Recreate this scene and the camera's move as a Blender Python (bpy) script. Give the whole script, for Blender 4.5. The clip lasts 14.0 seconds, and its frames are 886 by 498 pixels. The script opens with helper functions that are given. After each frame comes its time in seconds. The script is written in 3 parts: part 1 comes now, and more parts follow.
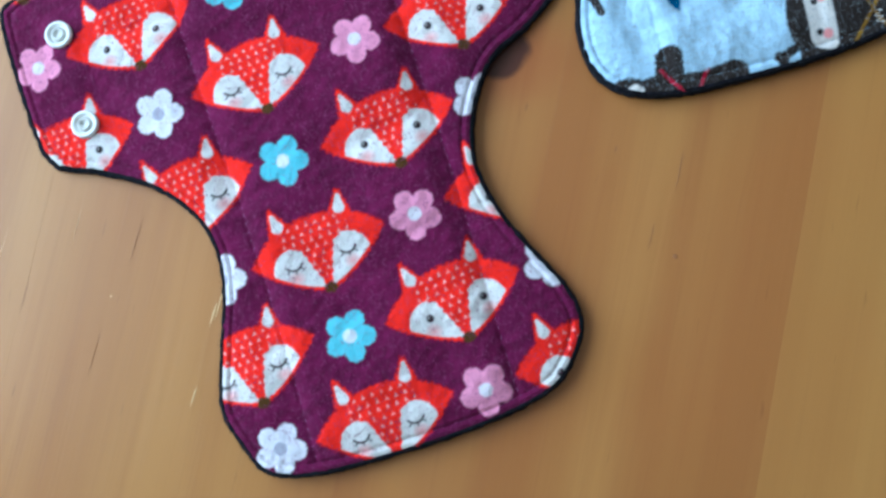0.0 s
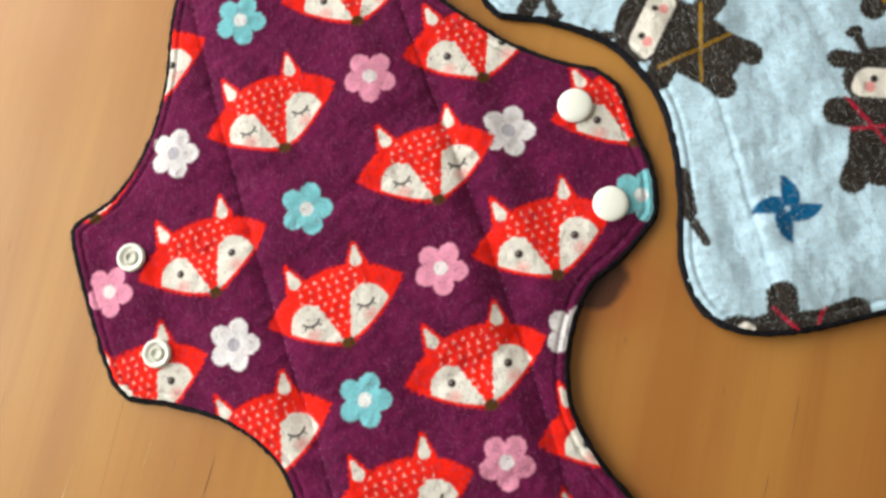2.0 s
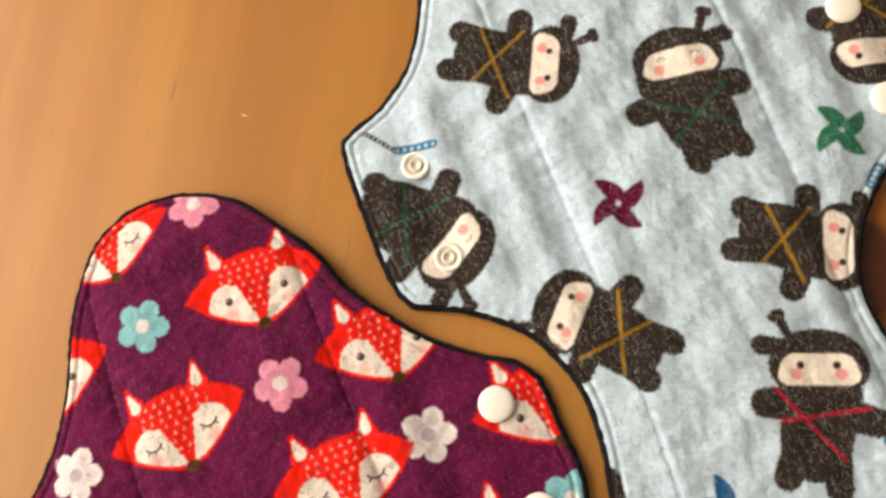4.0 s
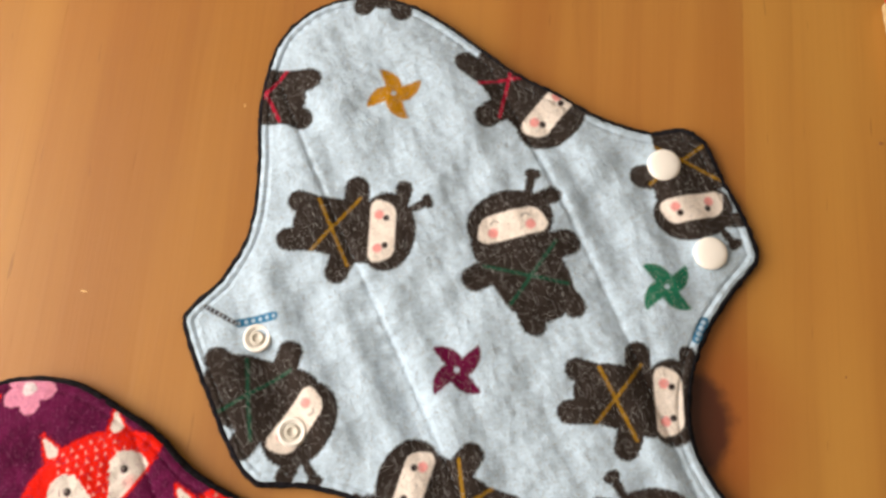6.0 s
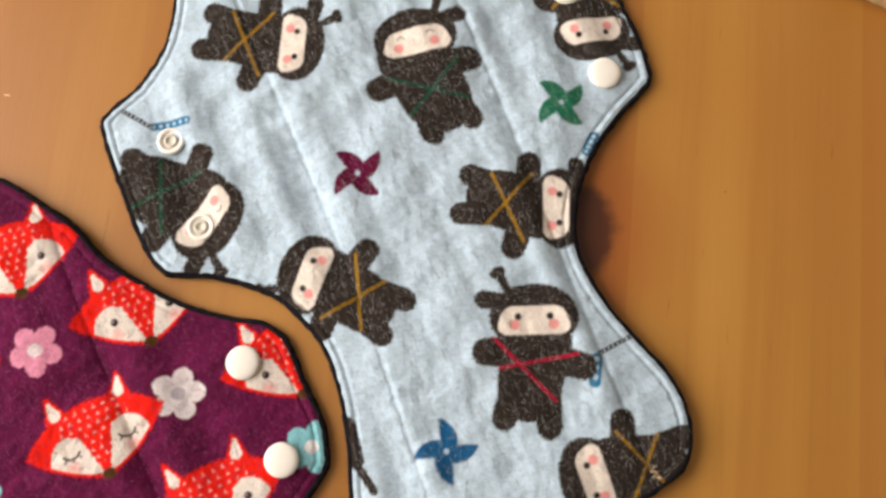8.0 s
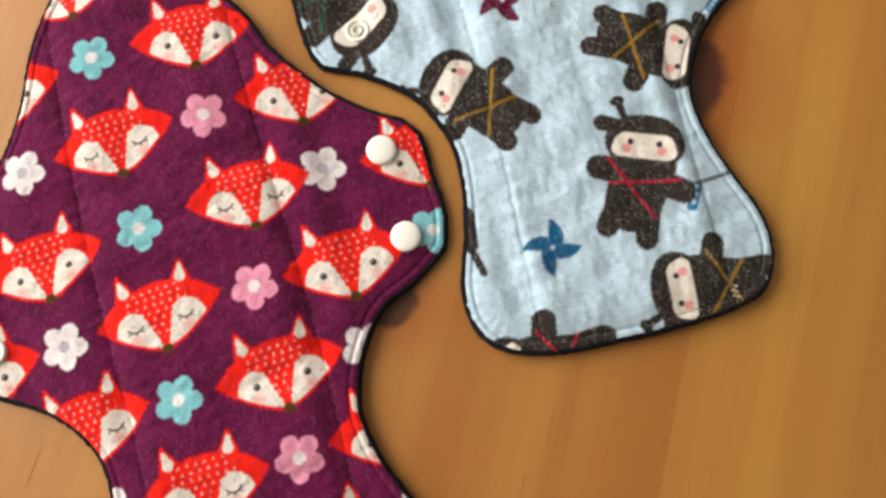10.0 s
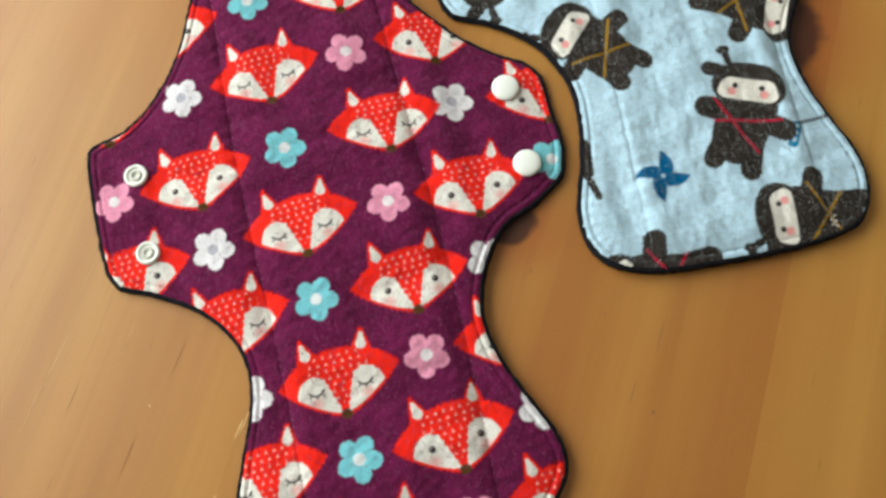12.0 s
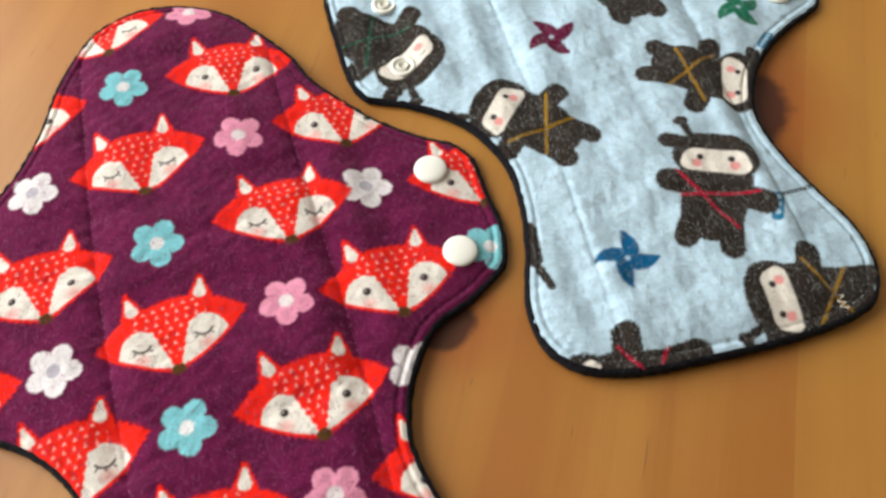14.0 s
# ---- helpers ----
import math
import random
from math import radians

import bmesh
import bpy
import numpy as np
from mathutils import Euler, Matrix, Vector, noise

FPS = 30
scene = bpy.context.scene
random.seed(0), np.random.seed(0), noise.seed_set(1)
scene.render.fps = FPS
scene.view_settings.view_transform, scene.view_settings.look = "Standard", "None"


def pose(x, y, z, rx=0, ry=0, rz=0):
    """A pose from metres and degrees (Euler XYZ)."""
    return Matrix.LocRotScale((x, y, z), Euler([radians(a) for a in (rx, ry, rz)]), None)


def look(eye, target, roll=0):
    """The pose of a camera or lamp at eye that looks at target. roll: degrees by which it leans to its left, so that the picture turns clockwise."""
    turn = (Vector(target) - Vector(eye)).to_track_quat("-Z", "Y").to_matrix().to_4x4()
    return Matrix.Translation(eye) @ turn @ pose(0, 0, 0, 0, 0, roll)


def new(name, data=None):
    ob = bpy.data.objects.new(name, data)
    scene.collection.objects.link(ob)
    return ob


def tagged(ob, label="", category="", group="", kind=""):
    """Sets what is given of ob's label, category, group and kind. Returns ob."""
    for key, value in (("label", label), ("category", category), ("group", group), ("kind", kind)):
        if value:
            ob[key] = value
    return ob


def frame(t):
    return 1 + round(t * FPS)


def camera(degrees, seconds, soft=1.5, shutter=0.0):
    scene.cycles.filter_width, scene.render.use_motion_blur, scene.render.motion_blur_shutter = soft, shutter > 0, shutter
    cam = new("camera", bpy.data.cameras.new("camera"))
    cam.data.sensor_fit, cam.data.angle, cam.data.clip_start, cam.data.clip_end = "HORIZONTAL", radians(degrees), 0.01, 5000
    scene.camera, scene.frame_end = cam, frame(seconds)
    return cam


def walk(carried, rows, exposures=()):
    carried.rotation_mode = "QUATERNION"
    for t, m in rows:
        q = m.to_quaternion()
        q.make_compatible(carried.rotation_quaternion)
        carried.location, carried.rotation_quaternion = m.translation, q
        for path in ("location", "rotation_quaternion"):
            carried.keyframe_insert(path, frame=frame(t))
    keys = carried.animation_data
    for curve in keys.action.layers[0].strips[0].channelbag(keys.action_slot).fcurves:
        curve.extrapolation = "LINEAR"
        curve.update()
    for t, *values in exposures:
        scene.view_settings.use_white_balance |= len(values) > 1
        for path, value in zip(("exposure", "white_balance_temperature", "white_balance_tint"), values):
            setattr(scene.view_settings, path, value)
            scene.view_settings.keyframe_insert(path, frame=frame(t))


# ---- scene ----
cam = camera(53.87, 14.0, soft=2.7)
# seconds, eye in metres, Euler angles in degrees
ROWS = [
    (0.0, 0.0256, -0.1211, 0.3036, 5.75, 3.68, 0.53),
    (0.5, 0.0218, -0.1063, 0.3005, 5.99, 4.06, 0.96),
    (1.0, 0.0152, -0.0892, 0.2992, 6.5, 4.91, 1.37),
    (1.5, 0.0087, -0.0704, 0.297, 7.23, 5.4, 1.54),
    (2.0, 0.0057, -0.0534, 0.2934, 8.59, 6.02, 0.96),
    (2.5, 0.0079, -0.0338, 0.2895, 9.76, 6.12, 0.65),
    (3.0, 0.0111, -0.0157, 0.2867, 11.15, 5.85, 0.48),
    (3.5, 0.0186, 0.0053, 0.2886, 11.84, 5.18, -0.4),
    (4.0, 0.0256, 0.0273, 0.2924, 12.39, 4.93, -3.02),
    (4.2, 0.0279, 0.0295, 0.2952, 14.08, 4.44, -3.96),
    (4.9, 0.0396, 0.0497, 0.2995, 15.27, 3.52, -5.89),
    (5.6, 0.0555, 0.0645, 0.3026, 15.65, 2.21, -6.66),
    (6.3, 0.0683, 0.0626, 0.3036, 14.79, 1.19, -6.76),
    (6.5, 0.0739, 0.0561, 0.3018, 14.39, 1.22, -6.83),
    (7.0, 0.0805, 0.0435, 0.3029, 12.7, 0.4, -6.7),
    (7.5, 0.0868, 0.0267, 0.3056, 12.09, 0.61, -6.17),
    (7.7, 0.0892, 0.0208, 0.3064, 11.76, 0.59, -5.95),
    (8.4, 0.0875, -0.003, 0.3125, 11.09, 0.64, -3.93),
    (9.1, 0.0751, -0.0326, 0.322, 10.64, 0.73, -0.49),
    (9.8, 0.0602, -0.0566, 0.3296, 10.65, 1.21, 2.12),
    (10.0, 0.0553, -0.0604, 0.3323, 10.67, 1.32, 2.75),
    (10.5, 0.0426, -0.0791, 0.3363, 11.05, 2.23, 4.07),
    (11.0, 0.0314, -0.0995, 0.3393, 11.1, 2.98, 5.0),
    (11.5, 0.0248, -0.1174, 0.3434, 12.17, 3.08, 5.58),
    (12.0, 0.0229, -0.131, 0.3475, 15.93, 2.55, 5.31),
    (12.5, 0.024, -0.1375, 0.3377, 20.36, 1.5, 3.2),
    (13.0, 0.0252, -0.1443, 0.3167, 25.21, 1.4, 2.13),
    (13.5, 0.0289, -0.1502, 0.2866, 27.63, 1.18, 1.69),
    (14.0, 0.0314, -0.1464, 0.2589, 30.96, 0.38, 1.99),
]
# seconds, stops, kelvin, tint: the camera's own exposure and white balance drift
TONE = [(0.0, 0.02, 4650, -6), (0.5, 0.02, 5700, -5), (1.0, 0.01, 6700, -4), (2.0, 0.01, 7150, 1), (3.0, 0.01, 8450, 14), (4.0, -0.03, 9300, 15.5), (6.5, -0.04, 8250, 17.5),
        (7.5, -0.02, 8150, 17), (10.0, 0.0, 7700, 9), (10.5, -0.01, 7350, 5), (11.5, -0.05, 6750, -4), (12.5, -0.05, 6700, -4), (13.0, -0.03, 6850, -3), (14.0, 0.02, 7150, 5)]
walk(cam, [(t, pose(x, y, z, rx, ry, rz)) for t, x, y, z, rx, ry, rz in ROWS],
     exposures=TONE)

# ---- light ----
world = bpy.data.worlds.new("world")
scene.world = world
world.use_nodes = True
wn = world.node_tree.nodes
sky = wn.new("ShaderNodeTexSky")
sky.sky_type, sky.sun_disc = "NISHITA", False
sky.sun_elevation, sky.sun_rotation = radians(42), radians(120)
wn["Background"].inputs["Strength"].default_value = 0.10
world.node_tree.links.new(sky.outputs["Color"], wn["Background"].inputs["Color"])


def window_light(name, at, target, width, height, power, colour):
    data = bpy.data.lights.new(name, "AREA")
    data.shape, data.size, data.size_y = "RECTANGLE", width, height
    data.energy, data.color = power, colour
    ob = new(name, data)
    ob.matrix_world = look(at, target)
    return ob


# daylight from the west window; the weak north lamp is an added, unseen fill
window_light("daylight_west", (-0.93, 0.32, 0.72), (0.0, 0.28, 0.58), 1.25, 1.18, 36.8, (0.96, 0.98, 1.0))
window_light("fill_north", (0.15, 2.33, 0.80), (0.15, 0.0, 0.70), 1.25, 1.05, 6.0, (0.96, 0.98, 1.0))


# ---- colour and materials ----
def srgb(r, g, b):
    """Linear colour from 0..255 display values."""
    return tuple(((c / 255 + 0.055) / 1.055) ** 2.4 if c > 10 else c / 255 / 12.92 for c in (r, g, b))


class Nodes:
    """A small helper to write node materials."""

    def __init__(self, name):
        self.mat = bpy.data.materials.new(name)
        self.mat.use_nodes = True
        self.tree = self.mat.node_tree
        self.bsdf = self.tree.nodes["Principled BSDF"]

    def add(self, kind, ins=None, **props):
        node = self.tree.nodes.new("ShaderNode" + kind)
        if "data_type" in props:
            node.data_type, node.blend_type = props["data_type"], props["blend_type"]
        if "operation" in props:
            node.operation = props["operation"]
        if "interpolation_type" in props:
            node.interpolation_type = props["interpolation_type"]
        if "attribute_name" in props:
            node.attribute_name = props["attribute_name"]
        for key, value in (ins or {}).items():
            self.put(node.inputs[key], value)
        return node

    def put(self, socket, value):
        if isinstance(value, bpy.types.NodeSocket):
            self.tree.links.new(value, socket)
        else:
            socket.default_value = value

    def set(self, **ins):
        for key, value in ins.items():
            self.put(self.bsdf.inputs[key.replace("_", " ")], value)

    def math(self, op, a, b=0.0, c=0.0):
        n = self.add("Math", operation=op)
        for k, v in enumerate((a, b, c)):
            self.put(n.inputs[k], v)
        return n.outputs[0]

    def mix(self, fac, a, b, blend="MIX"):
        n = self.add("Mix", data_type="RGBA", blend_type=blend)
        self.put(n.inputs[0], fac)
        for k, v in ((6, a), (7, b)):
            self.put(n.inputs[k], (*v, 1.0) if isinstance(v, tuple) and len(v) == 3 else v)
        return n.outputs[2]

    def noise(self, vec, scale, detail=3.0, rough=0.55, distortion=0.0):
        n = self.add("TexNoise", {"Scale": scale, "Detail": detail, "Roughness": rough, "Distortion": distortion})
        if vec is not None:
            self.put(n.inputs["Vector"], vec)
        return n.outputs["Fac"]

    def ramp(self, fac, lo, hi, a=0.0, b=1.0):
        n = self.add("MapRange", {"From Min": lo, "From Max": hi, "To Min": a, "To Max": b}, interpolation_type="SMOOTHSTEP")
        self.put(n.inputs["Value"], fac)
        return n.outputs["Result"]

    def coords(self, rotation=0.0, scale=(1, 1, 1), world_space=False):
        src = self.add("NewGeometry").outputs["Position"] if world_space else self.add("TexCoord").outputs["Object"]
        m = self.add("Mapping", {"Vector": src, "Rotation": (0, 0, radians(rotation)), "Scale": scale})
        return m.outputs["Vector"]

    def bump(self, height, strength, distance, normal=None):
        n = self.add("Bump", {"Strength": strength, "Distance": distance, "Height": height})
        if normal is not None:
            self.put(n.inputs["Normal"], normal)
        return n.outputs["Normal"]


GRAIN = 11.2  # degrees by which the boards lean from the y axis
KNOTS = [(0.1380, 0.0765, 0.0202, 0.0210), (0.0240, -0.0200, 0.0140, 0.0110)]


def wood_material():
    """Varnished, honey-coloured softwood with long grain, soft streaks and two knots."""
    n = Nodes("varnished_wood")
    info = n.add("ObjectInfo")
    rand = info.outputs["Random"]
    shift = n.add("CombineXYZ", {"X": n.math("MULTIPLY", rand, 3.1), "Y": n.math("MULTIPLY", rand, 7.7)}).outputs[0]
    base = n.coords(GRAIN, (1, 1, 1), True)
    vec = n.add("VectorMath", {0: base, 1: shift}, operation="ADD").outputs[0]
    warp = n.noise(base, 5.0, 2.0)
    even = n.add("Mapping", {"Vector": base, "Scale": (1.0, 0.045, 1.0)}).outputs[0]
    stretch = n.add("Mapping", {"Vector": vec, "Scale": (1.0, 0.045, 1.0)}).outputs[0]
    long = n.add("Mapping", {"Vector": vec, "Scale": (1.0, 0.016, 1.0)}).outputs[0]
    broad = n.noise(even, 26.0, 3.0, 0.5, 0.3)
    rings = n.noise(stretch, 105.0, 4.0, 0.6, 0.8)
    fine = n.noise(long, 700.0, 3.0, 0.65)
    col = n.mix(n.ramp(broad, 0.34, 0.68), srgb(177, 125, 60), srgb(157, 102, 46))
    col = n.mix(n.math("MULTIPLY", n.ramp(rings, 0.48, 0.72), 0.20), col, srgb(130, 72, 30))
    col = n.mix(n.math("MULTIPLY", n.ramp(fine, 0.5, 0.75), 0.12), col, srgb(118, 66, 30))
    hue = n.add("SeparateColor", {"Color": info.outputs["Color"]})
    col = n.mix(info.outputs["Alpha"], col, srgb(196, 146, 70))
    col = n.mix(n.math("SUBTRACT", 1.0, hue.outputs[1]), col, srgb(164, 94, 42))
    col = n.mix(n.math("MULTIPLY", n.ramp(warp, 0.4, 0.7), 0.22), col, srgb(172, 98, 46))
    # short dark pores that follow the grain
    pores = n.add("Mapping", {"Vector": vec, "Scale": (1.0, 0.10, 1.0)}).outputs[0]
    col = n.mix(n.math("MULTIPLY", n.ramp(n.noise(pores, 420.0, 2.0, 0.5), 0.69, 0.79), 0.38), col, srgb(104, 58, 24))
    # knots: dark heart in a reddish eye
    eye = n.add("NewGeometry").outputs["Position"]
    for kx, ky, kr, kl in KNOTS:
        d = n.add("VectorMath", {0: eye, 1: (kx, ky, 0.0)}, operation="SUBTRACT").outputs[0]
        d = n.add("Mapping", {"Vector": d, "Rotation": (0, 0, radians(GRAIN)), "Scale": (1 / kr, 1 / kl, 0.0)}).outputs[0]
        r = n.add("VectorMath", {0: d}, operation="LENGTH").outputs["Value"]
        r = n.math("ADD", r, n.math("MULTIPLY", n.math("SUBTRACT", n.noise(vec, 70.0, 3.0), 0.5), 0.5))
        col = n.mix(n.ramp(r, 2.5, 0.85, 0.0, 0.55), col, srgb(150, 74, 30))
        col = n.mix(n.ramp(r, 1.02, 0.72, 0.0, 0.92), col, srgb(64, 24, 14))
    stain = n.noise(base, 14.0, 4.0, 0.6)
    n.set(Base_Color=col, Roughness=n.ramp(stain, 0.3, 0.75, 0.38, 0.52), Specular_IOR_Level=0.42, Coat_Weight=0.12, Coat_Roughness=0.35)
    h = n.math("ADD", n.math("MULTIPLY", fine, 0.6), n.math("MULTIPLY", n.noise(stretch, 220.0, 4.0), 0.8))
    h = n.math("ADD", h, n.math("MULTIPLY", n.noise(base, 60.0, 3.0), 0.6))
    n.set(Normal=n.bump(h, 0.10, 0.0012))
    return n.mat


def flannel_material(name, fibre, amount, sheen=0.06):
    """Brushed cotton flannel: the printed colour, loose pale fibres lying over it and a napped surface."""
    n = Nodes(name)
    col = n.add("Attribute", attribute_name="print").outputs["Color"]
    vec = n.coords()
    mott = n.noise(vec, 170.0, 4.0, 0.6)
    col = n.mix(n.ramp(mott, 0.3, 0.75, 0.0, 0.11), col, n.mix(1.0, col, (0.60, 0.60, 0.62), "MULTIPLY"))
    weave = n.noise(vec, 900.0, 3.0, 0.7)
    col = n.mix(n.ramp(weave, 0.42, 0.7, 0.0, 0.20), col, n.mix(1.0, col, (0.45, 0.45, 0.47), "MULTIPLY"))
    lint = None
    for turn, sc in ((35, (1.0, 0.22, 1.0)), (-48, (1.0, 0.20, 1.0)), (100, (1.0, 0.24, 1.0))):
        m = n.add("Mapping", {"Vector": vec, "Rotation": (0, 0, radians(turn)), "Scale": sc}).outputs[0]
        f = n.ramp(n.noise(m, 1100.0, 2.0, 0.6, 0.6), 0.60, 0.76)
        lint = f if lint is None else n.math("MAXIMUM", lint, f)
    patch = n.ramp(n.noise(vec, 60.0, 3.0, 0.6), 0.3, 0.7, 0.5, 1.0)
    col = n.mix(n.math("MULTIPLY", n.math("MULTIPLY", lint, patch), amount), col, fibre)
    n.set(Base_Color=col, Roughness=0.95, Specular_IOR_Level=0.10, Sheen_Weight=sheen, Sheen_Roughness=0.45, Sheen_Tint=(1.0, 0.97, 0.95, 1.0))
    h = n.math("ADD", n.math("MULTIPLY", n.noise(vec, 620.0, 4.0, 0.7), 1.0), n.math("MULTIPLY", n.noise(vec, 150.0, 3.0), 1.6))
    h = n.math("ADD", h, n.math("MULTIPLY", lint, 0.3))
    n.set(Normal=n.bump(h, 0.6, 0.0008))
    return n.mat


def fleece_material():
    n = Nodes("black_fleece")
    vec = n.coords()
    f = n.noise(vec, 900.0, 4.0, 0.7)
    col = n.mix(n.ramp(f, 0.35, 0.7), srgb(14, 14, 18), srgb(38, 37, 44))
    n.set(Base_Color=col, Roughness=1.0, Specular_IOR_Level=0.05, Sheen_Weight=0.04)
    n.set(Normal=n.bump(n.noise(vec, 700.0, 4.0, 0.7), 0.9, 0.0012))
    return n.mat


def plain(name, colour, rough, scale=300.0, vary=0.12, spec=0.5, bump=0.05, coat=0.0):
    n = Nodes(name)
    f = n.noise(n.coords(), scale, 4.0, 0.6)
    col = n.mix(n.ramp(f, 0.3, 0.7, 0.0, vary), colour, tuple(c * 0.7 for c in colour))
    n.set(Base_Color=col, Roughness=rough, Specular_IOR_Level=spec, Coat_Weight=coat)
    n.set(Normal=n.bump(f, bump, 0.002 if scale < 100 else 0.0003))
    return n.mat


WOOD = wood_material()
FLANNEL_PURPLE = flannel_material("purple_printed_flannel", srgb(184, 122, 166), 0.12)
FLANNEL_BLUE = flannel_material("blue_printed_flannel", srgb(214, 220, 226), 0.2)
COTTON_CREAM = flannel_material("cream_printed_cotton", srgb(235, 220, 200), 0.10, 0.1)
FLEECE = fleece_material()
COTTON_PLAIN = plain("cream_cotton", srgb(196, 170, 128), 0.9, 260.0, 0.45, 0.2, 0.4)
SNAP = plain("white_snap_resin", srgb(238, 237, 233), 0.38, 500.0, 0.06, 0.45, 0.02)
SOCKET_HOLLOW = plain("pale_snap_hollow", srgb(214, 211, 202), 0.5, 500.0, 0.1)
FIBRE_MAUVE = plain("mauve_fibre", srgb(140, 70, 112), 0.9, 2500.0, 0.3, 0.1)
FIBRE_PALE = plain("pale_fibre", srgb(158, 160, 162), 0.9, 2500.0, 0.3, 0.1)
THREAD_PLUM = plain("plum_thread", srgb(120, 62, 110), 0.8, 2500.0, 0.3)
THREAD_PALE = plain("mauve_thread", srgb(168, 116, 158), 0.8, 2500.0, 0.2)
THREAD_BLUE = plain("pale_blue_thread", srgb(172, 196, 216), 0.8, 2500.0, 0.2)
THREAD_BROWN = plain("brown_thread", srgb(110, 84, 62), 0.8, 2500.0, 0.2)
SCRATCH = plain("bare_scratched_wood", srgb(226, 186, 124), 0.6, 900.0, 0.2)
SPECK = plain("dark_speck", srgb(146, 96, 52), 0.7, 900.0, 0.2)
PLASTER = plain("wall_paint", srgb(188, 180, 166), 0.85, 30.0, 0.06, 0.3, 0.1)
CEILING = plain("ceiling_paint", srgb(205, 202, 194), 0.9, 40.0, 0.05, 0.3, 0.08)
FLOORING = plain("floor_board", srgb(120, 88, 58), 0.5, 18.0, 0.4, 0.4, 0.1)
FRAME = plain("white_frame_paint", srgb(232, 232, 230), 0.4, 80.0, 0.05)


# ---- mesh helpers ----
def part(name, bm, material, parent=None, label=""):
    """Links a bmesh as one mesh object under a thing."""
    me = bpy.data.meshes.new(name)
    bm.to_mesh(me)
    bm.free()
    me.materials.append(material)
    ob = new(name, me)
    ob.parent = parent
    return tagged(ob, label)


def smooth(ob):
    ob.data.polygons.foreach_set("use_smooth", [True] * len(ob.data.polygons))
    return ob


def box(bm, x0, x1, y0, y1, z0, z1, m=None, bevel=0.0):
    r = bmesh.ops.create_cube(bm, size=1.0)
    t = Matrix.Translation(((x0 + x1) / 2, (y0 + y1) / 2, (z0 + z1) / 2)) @ Matrix.Diagonal((x1 - x0, y1 - y0, z1 - z0, 1))
    bmesh.ops.transform(bm, matrix=(m or Matrix()) @ t, verts=r["verts"])
    if bevel:
        edges = {e for v in r["verts"] for e in v.link_edges}
        bmesh.ops.bevel(bm, geom=list(edges), offset=bevel, segments=2, affect="EDGES", profile=0.6)
    return bm


def lathe(bm, profile, centre, segments=40):
    """A turned shape from (radius, height) pairs."""
    cx, cy, cz = centre
    rings = []
    for r, z in profile:
        if r < 1e-7:
            rings.append([bm.verts.new((cx, cy, cz + z))])
        else:
            rings.append([bm.verts.new((cx + r * math.cos(a), cy + r * math.sin(a), cz + z)) for a in (2 * math.pi * k / segments for k in range(segments))])
    for a, b in zip(rings, rings[1:]):
        for k in range(segments):
            q = [a[k % len(a)], a[(k + 1) % len(a)], b[(k + 1) % len(b)], b[k % len(b)]]
            q = [v for i, v in enumerate(q) if v not in q[:i]]
            if len(q) > 2:
                bm.faces.new(q)
    return bm


# ---- the cut of a pad, in millimetres from the middle between its snaps ----
CUT = [(-101, 35), (-84, 43), (-66.5, 55.5), (-54.5, 74), (-45, 98), (-37, 112), (-28, 122.5), (-15, 128.5), (-1, 129), (13, 124.5), (25, 116),
       (34.5, 103), (42, 88), (49.5, 73), (58.5, 59.5), (68.5, 47), (83, 35), (93, 28.5), (98, 20.5), (99.3, 5), (98.7, -14), (94.5, -26.5),
       (81, -35.5), (66, -44), (55, -56), (49.5, -69), (48, -80), (51, -96), (57, -111), (64, -127), (65, -140), (58, -153), (47, -159),
       (20, -163), (-18, -163), (-40, -161), (-54, -155.5), (-62, -145), (-63, -130), (-57, -109), (-51, -92), (-49, -77), (-52, -64),
       (-63, -49), (-82, -36), (-96, -29.5), (-100, -22), (-102, 2)]
PLUM_SHIFT = {1: (0.8, -1.5), 12: (1.5, 0.7), 19: (-1, 0), 23: (-0.8, 1), 31: (-0.8, 0.8), 37: (2.2, 1)}
BLUE_SHIFT = {2: (-3, -1), 3: (-4, 0), 4: (-4, 0), 5: (-3.5, 0), 6: (-3, 0), 7: (-3, 0), 8: (-3.5, 0), 9: (-3.5, 0), 10: (-4, -1), 11: (-4.5, -1), 12: (-4, -1), 13: (-3, -1),
              14: (-1.5, -1), 15: (-1.8, -2), 16: (-2, -2.5), 19: (-2, 0), 20: (-1.5, 0), 22: (-1.2, 1.5), 23: (-2, 0), 40: (-2.5, 0), 41: (-4, 0), 42: (-4, -0.8), 43: (-1.2, -1), 24: (-2.5, 0), 25: (-4, 0), 26: (-4.5, 0), 27: (-5.5, 0), 28: (-7, 0), 29: (-8.5, 0), 30: (-8.5, 1), 31: (-5, 2), 32: (-2, 0)}
SHARP = (0, 18, 21, 45)  # corners that keep a tight turn


